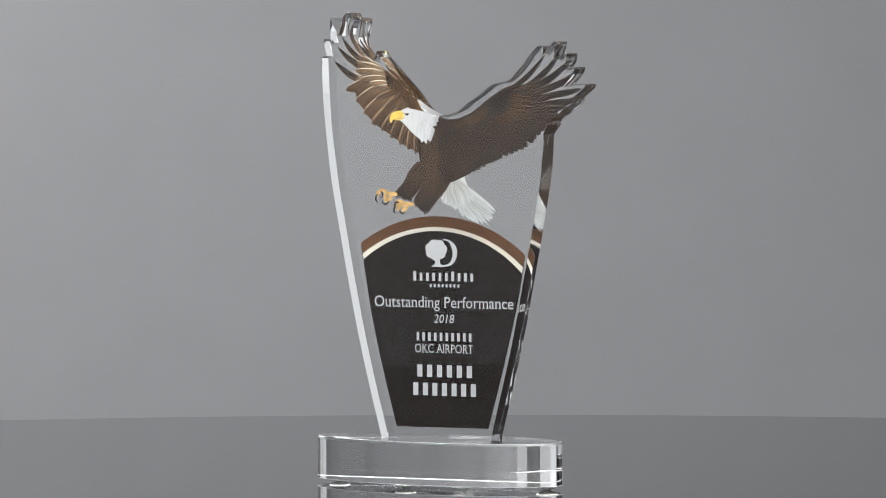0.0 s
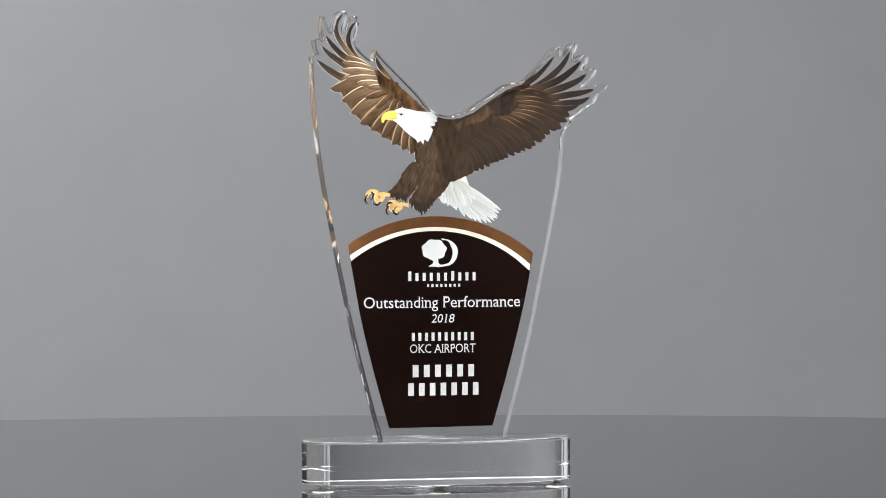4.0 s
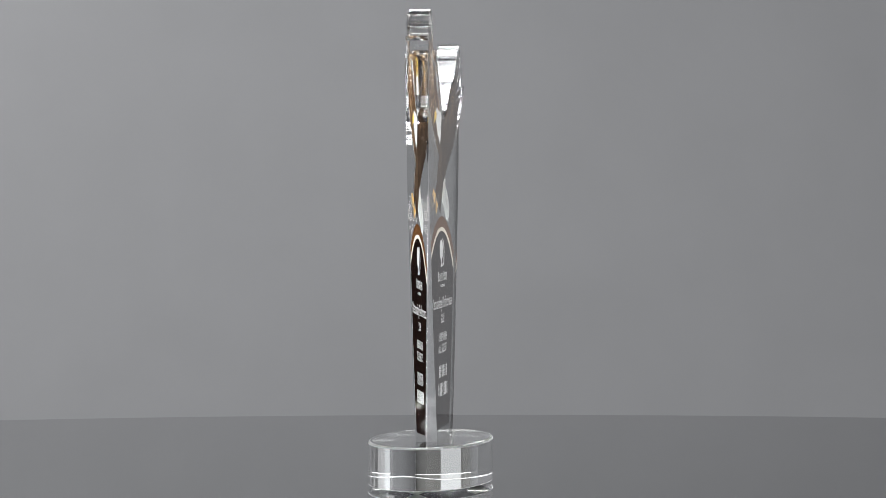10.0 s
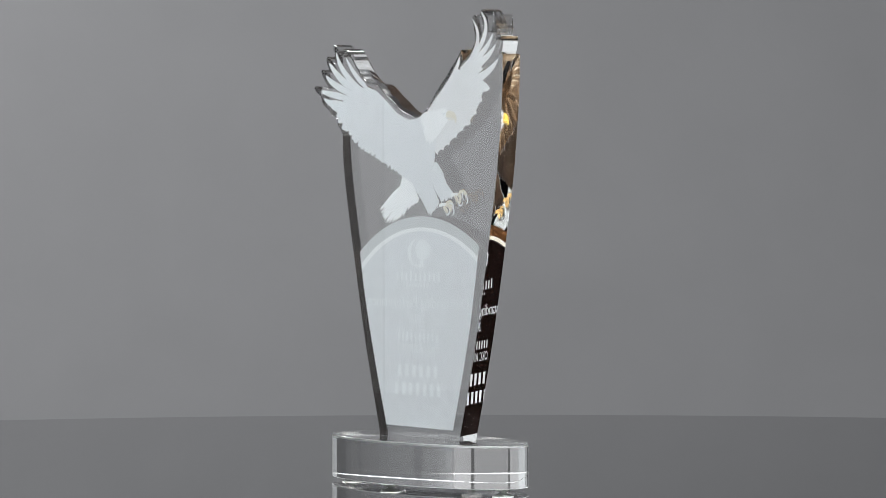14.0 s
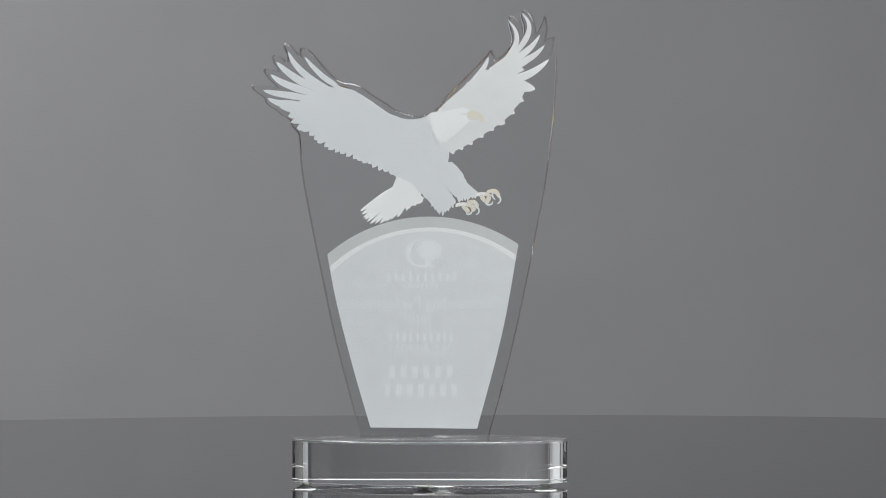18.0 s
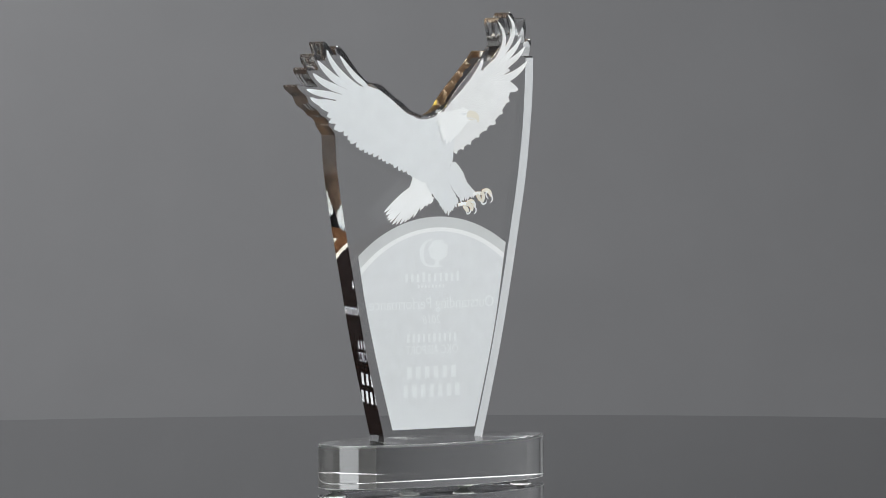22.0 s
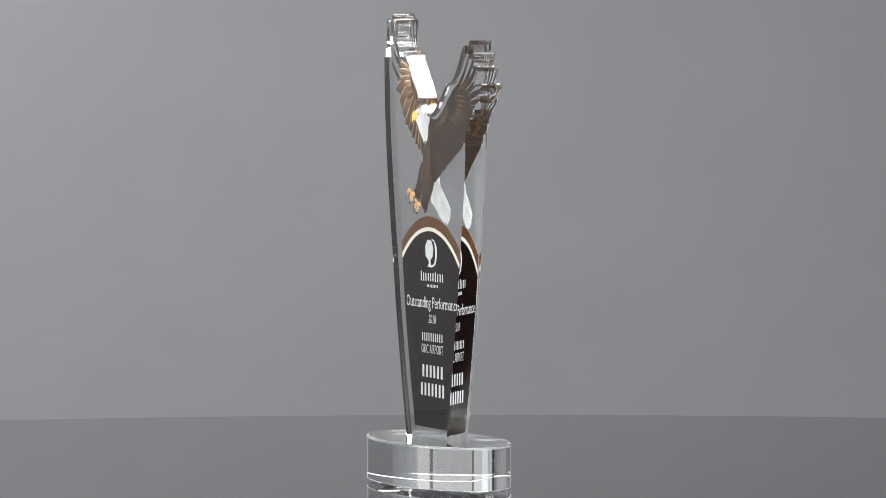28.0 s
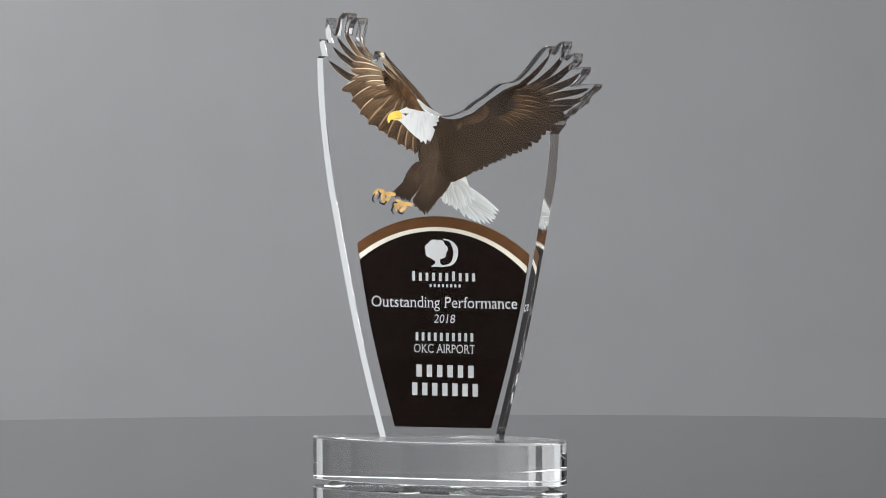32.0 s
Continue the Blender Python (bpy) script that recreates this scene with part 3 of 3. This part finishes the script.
row_of(eagle, [(-7.5, 190.8), (-2.2, 188.8), (2.1, 189.4)], [(-7.2, 183.2), (-2.6, 181.2), (1.1, 182.5)], 12, 0.8, 6.314, M_TAWNY, 0.02, 1.6, blunt=0.1, back=None)
part("tail_root", printed([(6.0, 172.0), (9.0, 180.0), (16.0, 184.0), (20.5, 181.0), (23.5, 173.0), (20.0, 165.0), (11.0, 164.0)], 6.436), (M_DOWN, M_BACK_BRIGHT), eagle)
row_of(eagle, [(11.3, 174.9), (13.3, 176.2), (15.3, 177.5)], [(19.2, 157.7), (23.8, 155.7), (27.8, 154.0), (32.4, 153.3), (36.0, 153.3), (38.4, 155.3), (40.3, 156.6), (41.0, 159.2), (42.7, 160.9)], 11, 3.8, 6.424, M_TAIL, 0.0, 0.3, M_BACK_BRIGHT, 0.12)
part("tail_down", printed(ragged([(10.7, 178.8), (15.3, 182.1), (19.2, 178.2), (23.2, 173.5), (21.2, 167.6), (17.2, 163.0), (13.3, 163.0), (8.0, 165.3), (3.7, 168.0), (7.3, 171.6)], 1.6, 0.8), 6.404), (M_DOWN, M_BACK_BRIGHT), eagle, "white under-tail down")
row_of(eagle, [(8.0, 172.9), (14.0, 178.8), (17.9, 177.5)], [(6.6, 165.6), (13.2, 161.6), (19.2, 159.6), (24.5, 164.3), (27.2, 169.5)], 10, 2.8, 6.398, M_TAIL, 0.0, 0.8, M_BACK_BRIGHT, 0.15)
row_of(eagle, [(9.3, 172.2), (13.3, 175.5), (17.3, 174.9)], [(11.3, 163.0), (19.2, 161.6), (25.2, 166.9)], 8, 2.2, 6.380, M_TAIL, 0.0, 1.2, M_BACK_BRIGHT, 0.15)
part("leg", printed(ragged([(-9.1, 188.8), (-5.9, 183.5), (-7.2, 176.6), (-10.5, 172.3), (-12.8, 169.7), (-16.5, 167.7), (-20.4, 169.7), (-23.1, 168.7), (-25.4, 169.7), (-27.1, 171.4), (-22.7, 175.0), (-19.4, 179.6), (-17.4, 183.9), (-14.4, 187.2), (-11.5, 189.2)], 0.9, 0.8), 6.300), (M_LEG, M_BACKING), eagle)
row_of(eagle, [(-25.7, 171.7), (-20.4, 171.7), (-14.5, 171.0)], [(-25.1, 167.7), (-19.8, 166.7), (-15.2, 165.7)], 8, 1.8, 6.296, M_SHADE, 0.0, 0.6, blunt=0.1)
row_of(eagle, [(-13.9, 183.9), (-10.5, 183.5), (-8.3, 180.6)], [(-18.1, 177.0), (-14.1, 175.0), (-11.2, 173.6)], 10, 0.8, 6.292, M_TAWNY, 0.03, 0.9, blunt=0.1, back=None)
part("leg", printed(ragged([(-5.2, 185.5), (0.1, 185.5), (5.4, 181.5), (10.0, 177.5), (7.3, 171.6), (2.4, 167.6), (-0.3, 164.3), (-3.3, 161.0), (-5.9, 160.4), (-8.6, 161.1), (-10.2, 163.7), (-12.9, 164.4), (-14.2, 166.0), (-11.5, 170.3), (-8.2, 175.6)], 1.0, 0.8), 6.284), (M_LEG, M_BACKING), eagle)
row_of(eagle, [(-4.5, 186.5), (-0.6, 185.8), (3.4, 182.5)], [(-7.2, 177.9), (-3.2, 175.9), (1.4, 175.9)], 14, 0.8, 6.282, M_TAWNY, 0.02, 1.6, blunt=0.1, back=None)
row_of(eagle, [(-6.5, 178.2), (-2.6, 176.9), (1.4, 175.6)], [(-10.2, 170.3), (-5.9, 167.7), (-1.3, 168.3)], 14, 0.8, 6.279, M_TAWNY, 0.02, 1.6, blunt=0.1, back=None)
row_of(eagle, [(-11.2, 167.7), (-5.9, 165.0), (0.0, 169.6)], [(-12.5, 163.0), (-9.2, 160.4), (-5.3, 158.1), (-1.3, 161.7), (2.0, 166.3)], 10, 1.9, 6.276, M_SHADE, 0.0, 0.6, blunt=0.1)
feet = (([(-25.1, 171.0), (-29.0, 171.7), (-33.7, 171.4)], ([(-32.3, 171.7), (-35.6, 172.4), (-38.3, 171.1), (-39.3, 168.4)], [(-31.0, 170.7), (-33.3, 169.7), (-33.0, 167.1), (-31.7, 165.1)], [(-28.4, 170.0), (-29.7, 168.4), (-31.0, 166.1)]),
         ([(-38.6, 170.4), (-40.0, 168.4), (-40.0, 166.4), (-38.3, 164.8)], [(-36.6, 172.0), (-35.3, 170.4), (-36.0, 168.4), (-37.3, 167.1)], [(-31.0, 166.1), (-32.7, 164.4), (-35.0, 164.8), (-35.7, 166.4)])),
        ([(-13.9, 165.0), (-17.8, 165.7), (-21.8, 165.4)], ([(-20.5, 165.4), (-24.1, 166.1), (-26.1, 164.4), (-26.4, 162.1)], [(-19.8, 164.4), (-23.1, 163.7), (-24.4, 161.8), (-23.5, 160.4)], [(-17.8, 163.4), (-20.1, 161.7), (-21.8, 159.8)]),
         ([(-25.8, 163.7), (-27.4, 161.8), (-27.4, 159.8), (-25.8, 158.5)], [(-23.8, 165.4), (-26.1, 165.4), (-27.1, 163.8), (-26.4, 162.4)], [(-23.8, 161.4), (-22.8, 159.4), (-20.8, 158.8), (-19.8, 160.1)])))
for shank, toes, claws in feet:
    foot = part("foot", printed(smooth(shank, 4) + [Vector((p.x, p.y - 2.0)) for p in smooth(shank, 4)[::-1]], 6.264), (M_TOE, M_BACK_BRIGHT), eagle, "yellow eagle foot")
    for n, t in enumerate(toes):
        feather(eagle, t, 2.5, 6.260 - 0.004 * n, M_TOE, M_BACK_YELLOW, "toe", 0.8)
    for c in claws:
        feather(eagle, c, 1.1, 6.246, M_CLAW, M_BACKING, "claw", 0.1)

# head
part("head", printed([(-23.3, 218.9), (-20.6, 220.2), (-18.3, 220.9), (-17.6, 221.6), (-17.0, 220.6), (-13.0, 219.9), (-8.4, 218.9), (-3.4, 218.5), (0.2, 218.2), (2.2, 216.5), (3.8, 214.9), (1.2, 214.6), (3.5, 212.9), (0.8, 212.2), (2.2, 210.6), (-0.8, 209.9), (0.8, 208.0), (-1.8, 207.3), (-0.2, 205.0), (-2.8, 204.3), (-2.2, 201.0), (-4.5, 202.4), (-5.1, 199.4), (-6.8, 201.7), (-8.4, 200.4), (-9.4, 202.4), (-12.4, 204.4), (-15.7, 207.0), (-19.0, 210.3), (-21.6, 212.6), (-23.3, 213.6)], 6.240), (M_HEAD, M_BACK_BRIGHT), eagle, "white head and neck feathers")
part("beak", printed(smooth([(-29.2, 212.0), (-30.2, 213.3), (-29.9, 216.0), (-28.2, 218.0), (-25.9, 218.9), (-23.3, 219.3), (-21.3, 218.3), (-20.6, 215.9), (-22.0, 214.0), (-24.9, 213.6), (-27.9, 214.0)], 3, True), 6.234), (M_BEAK, M_BACK_YELLOW), eagle, "hooked yellow beak")
part("gape", printed([(-28.2, 214.0), (-24.9, 215.0), (-21.3, 215.3), (-19.0, 215.0), (-21.3, 214.6), (-24.9, 214.3)], 6.228), (M_TOE, M_BACKING), eagle)
part("brow", printed([(-20.9, 217.6), (-19.0, 217.9), (-16.0, 217.6), (-17.0, 216.9), (-19.6, 216.9)], 6.232), (M_BROW, M_BACKING), eagle)
part("eye", printed([(-19.0, 217.3), (-18.3, 217.6), (-17.6, 217.3), (-17.6, 216.6), (-18.3, 216.3), (-19.0, 216.6)], 6.226), (M_CLAW, M_BACKING), eagle)

# plaque below the eagle
def arc(three, steps=30):
    """The round arc through three points."""
    (ax, ay), (bx, by), (cx, cy) = three
    d = 2 * (ax * (by - cy) + bx * (cy - ay) + cx * (ay - by))
    ux = ((ax * ax + ay * ay) * (by - cy) + (bx * bx + by * by) * (cy - ay) + (cx * cx + cy * cy) * (ay - by)) / d
    uy = ((ax * ax + ay * ay) * (cx - bx) + (bx * bx + by * by) * (ax - cx) + (cx * cx + cy * cy) * (bx - ax)) / d
    r = math.hypot(ax - ux, ay - uy)
    a, b = math.atan2(ay - uy, ax - ux), math.atan2(cy - uy, cx - ux)
    return [(ux + r * math.cos(a + (b - a) * k / steps), uy + r * math.sin(a + (b - a) * k / steps)) for k in range(steps + 1)]


arc_top = arc([(-50.6, 141.3), (5.0, 157.4), (61.4, 135.4)])
arc_mid = arc([(-49.3, 135.0), (3.0, 151.1), (59.8, 128.4)])
arc_low = arc([(-48.7, 131.7), (3.0, 148.8), (59.1, 124.8)])
flank_left = smooth([(-26.2, 33.6), (-34.7, 64.1), (-41.9, 93.0), (-46.8, 118.8), (-50.6, 141.3)], 4)
flank_right = smooth([(61.4, 135.4), (57.8, 115.2), (52.7, 92.7), (45.1, 63.9), (36.4, 34.1)], 4)
plaque = part("plaque_print", printed(flank_left[:-1] + arc_top + flank_right[1:], 6.44, slip=(0.0, 0.0)), (M_BLACK, M_BACKING), trophy, "black printed plaque with an arched top")
part("arch_band", printed((arc_top, arc_mid), 6.432, True), (M_BROWN, M_BACKING), plaque, "brown arch band")
part("arch_line", printed((arc_mid, arc_low), 6.428, True), (M_CREAM, M_BACKING), plaque, "cream arch line")
part("arch_band_rear", printed((arc_top, arc_mid), 6.486, True), (M_BACK_DULL, M_BACK_DULL), plaque, "grey-white rear of the arch band")
part("arch_line_rear", printed((arc_mid, arc_low), 6.486, True), (M_BACK_BRIGHT, M_BACK_BRIGHT), plaque, "white rear of the arch line")


def lettering(text, corners, lean=0.0):
    """Words in the built-in font with slab feet on the stems, fitted to a box given by two corners; lean: slant."""
    (x0, z1), (x1, z0) = corners
    data = bpy.data.curves.new("lettering", "FONT")
    data.body = text
    data.resolution_u = 3
    ob = new("lettering", data)
    me = bpy.data.meshes.new_from_object(ob.evaluated_get(bpy.context.evaluated_depsgraph_get()))
    bpy.data.objects.remove(ob)
    co = [v.co.copy() for v in me.vertices]
    lo, hi = min(c.x for c in co), max(c.x for c in co)
    cap = max(c.y for c in co)
    shapes = [tuple(p.vertices) for p in me.polygons]
    uses = collections.Counter(tuple(sorted(k)) for p in me.polygons for k in p.edge_keys)
    bpy.data.meshes.remove(me)
    feet = []
    for (a, b), n in uses.items():
        p, q = sorted((co[a], co[b]), key=lambda c: c.x)
        if n == 1 and abs(p.y - q.y) < 0.004 and 0.045 < q.x - p.x < 0.16:
            if abs(p.y) < 0.02 or p.y < -0.15:
                feet.append((p.x - 0.05, q.x + 0.05, p.y, p.y + 0.034))
            elif p.y > 0.4:
                feet.append((p.x - 0.065, q.x + (0.05 if text.isupper() else 0.0), p.y - 0.034, p.y))

    def fit(x, y):
        return x0 + (x - lo) / (hi - lo) * (x1 - x0) + lean * y, z0 + y / cap * (z1 - z0)

    def film(depth):
        bm = bmesh.new()
        vs = [bm.verts.new((x / 1000, depth / 1000, z / 1000)) for x, z in (fit(c.x, c.y) for c in co)]
        for s in shapes:
            try:
                bm.faces.new([vs[i] for i in s])
            except ValueError:
                pass
        for a, b, low, high in feet:
            bm.faces.new([bm.verts.new((x / 1000, (depth - 0.002) / 1000, z / 1000)) for x, z in (fit(a, low), fit(b, low), fit(b, high), fit(a, high))])
        return bm
    part("lettering", film(6.424), M_WHITE, plaque, "white printed words")
    part("lettering_rear", film(6.486), M_BACK_TEXT, plaque, "faint mirrored words")


def bars(corners, letters, fill=0.5, tall=()):
    """A word that is not spelt out: a bar for each letter; tall: bars that stand higher."""
    (x0, z1), (x1, z0) = corners
    step = (x1 - x0) / letters
    for depth, ink, name in ((6.424, M_WHITE, "text_bar"), (6.486, M_BACK_TEXT, "text_bar_rear")):
        for i in range(letters):
            a, b = x0 + step * (i + 0.5 - fill / 2), x0 + step * (i + 0.5 + fill / 2)
            top = z1 + (0.2 * (z1 - z0) if i in tall else 0.0)
            part(name, printed([(a, z0), (b, z0), (b, top), (a, top)], depth, slip=(0.0, 0.0)), (ink, ink), plaque)


lettering("Outstanding Performance", [(-41.2, 110.5), (53.4, 104.0)])
lettering("2018", [(-0.5, 100.1), (13.0, 95.1)], 1.2)
lettering("OKC AIRPORT", [(-13.5, 82.6), (26.2, 77.5)])
bars([(-13.4, 89.3), (26.2, 84.5)], 10, 0.45)
bars([(-13.5, 70.4), (26.9, 63.3)], 6, 0.52)
bars([(-16.2, 59.8), (29.5, 52.4)], 7, 0.52)
bars([(-15.6, 124.3), (27.6, 119.6)], 10, 0.42, (0, 6))
bars([(-3.8, 117.7), (17.7, 116.0)], 8, 0.5)


# emblem: a round-headed tree before a ring
def emblem(depth, ink, name, label):
    centre = (1.3, 137.8)
    crown = []
    for k in range(144):
        a = k * math.pi / 72
        q = 0.95 + 0.050 * math.sin(a * 7 + 0.6) + 0.035 * abs(math.sin(a * 13)) + 0.025 * math.sin(a * 29 + 1)
        crown.append((centre[0] + q * 7.5 * math.cos(a), centre[1] + q * 6.2 * math.sin(a)))
    ob = part(name, printed((crown + crown[:1], [centre] * 145), depth, True), (ink, ink), plaque, label)
    if ink is M_WHITE:
        gaps = bmesh.new()
        for k in range(26):
            a, q, r = k * 2.4, 0.9 * math.sqrt((k + 0.5) / 26), 0.13 + 0.10 * (k % 3)
            x, z = centre[0] + q * 6.6 * math.cos(a), centre[1] + q * 5.4 * math.sin(a)
            gaps.faces.new([gaps.verts.new(((x + dx * r) / 1000, (depth - 0.003) / 1000, (z + dz * r) / 1000)) for dx, dz in ((-1, 0), (-0.2, -0.8), (0.9, -0.2), (0.3, 0.8))])
        part("leaf_gap", gaps, M_BROW, ob)
    part("tree_trunk", printed(([(0.9, 134.6), (0.6, 129.9), (-2.1, 128.0)], [(3.6, 134.6), (3.9, 129.9), (6.9, 127.9)]), depth - 0.004, True), (ink, ink), ob)
    outer = smooth([(5.9, 144.5), (11.2, 143.1), (14.8, 139.8), (15.5, 135.8), (14.1, 131.5), (10.5, 128.6), (3.2, 127.6)], 4)
    inner = smooth([(5.9, 143.5), (9.6, 142.8), (11.5, 139.8), (12.5, 135.9), (11.5, 131.9), (9.2, 129.6), (3.2, 128.6)], 4)
    part("ring", printed((outer, inner), depth - 0.008, True), (ink, ink), ob)


emblem(6.424, M_WHITE, "emblem", "white tree emblem in a ring")
emblem(6.494, M_BACK_TEXT, "emblem_rear", "faint mirrored emblem")


def motions():
    walk(trophy, [(t, pose(0, 0, 0, 0, 0, TURN * (t - FACING))) for t in range(33)])


motions()
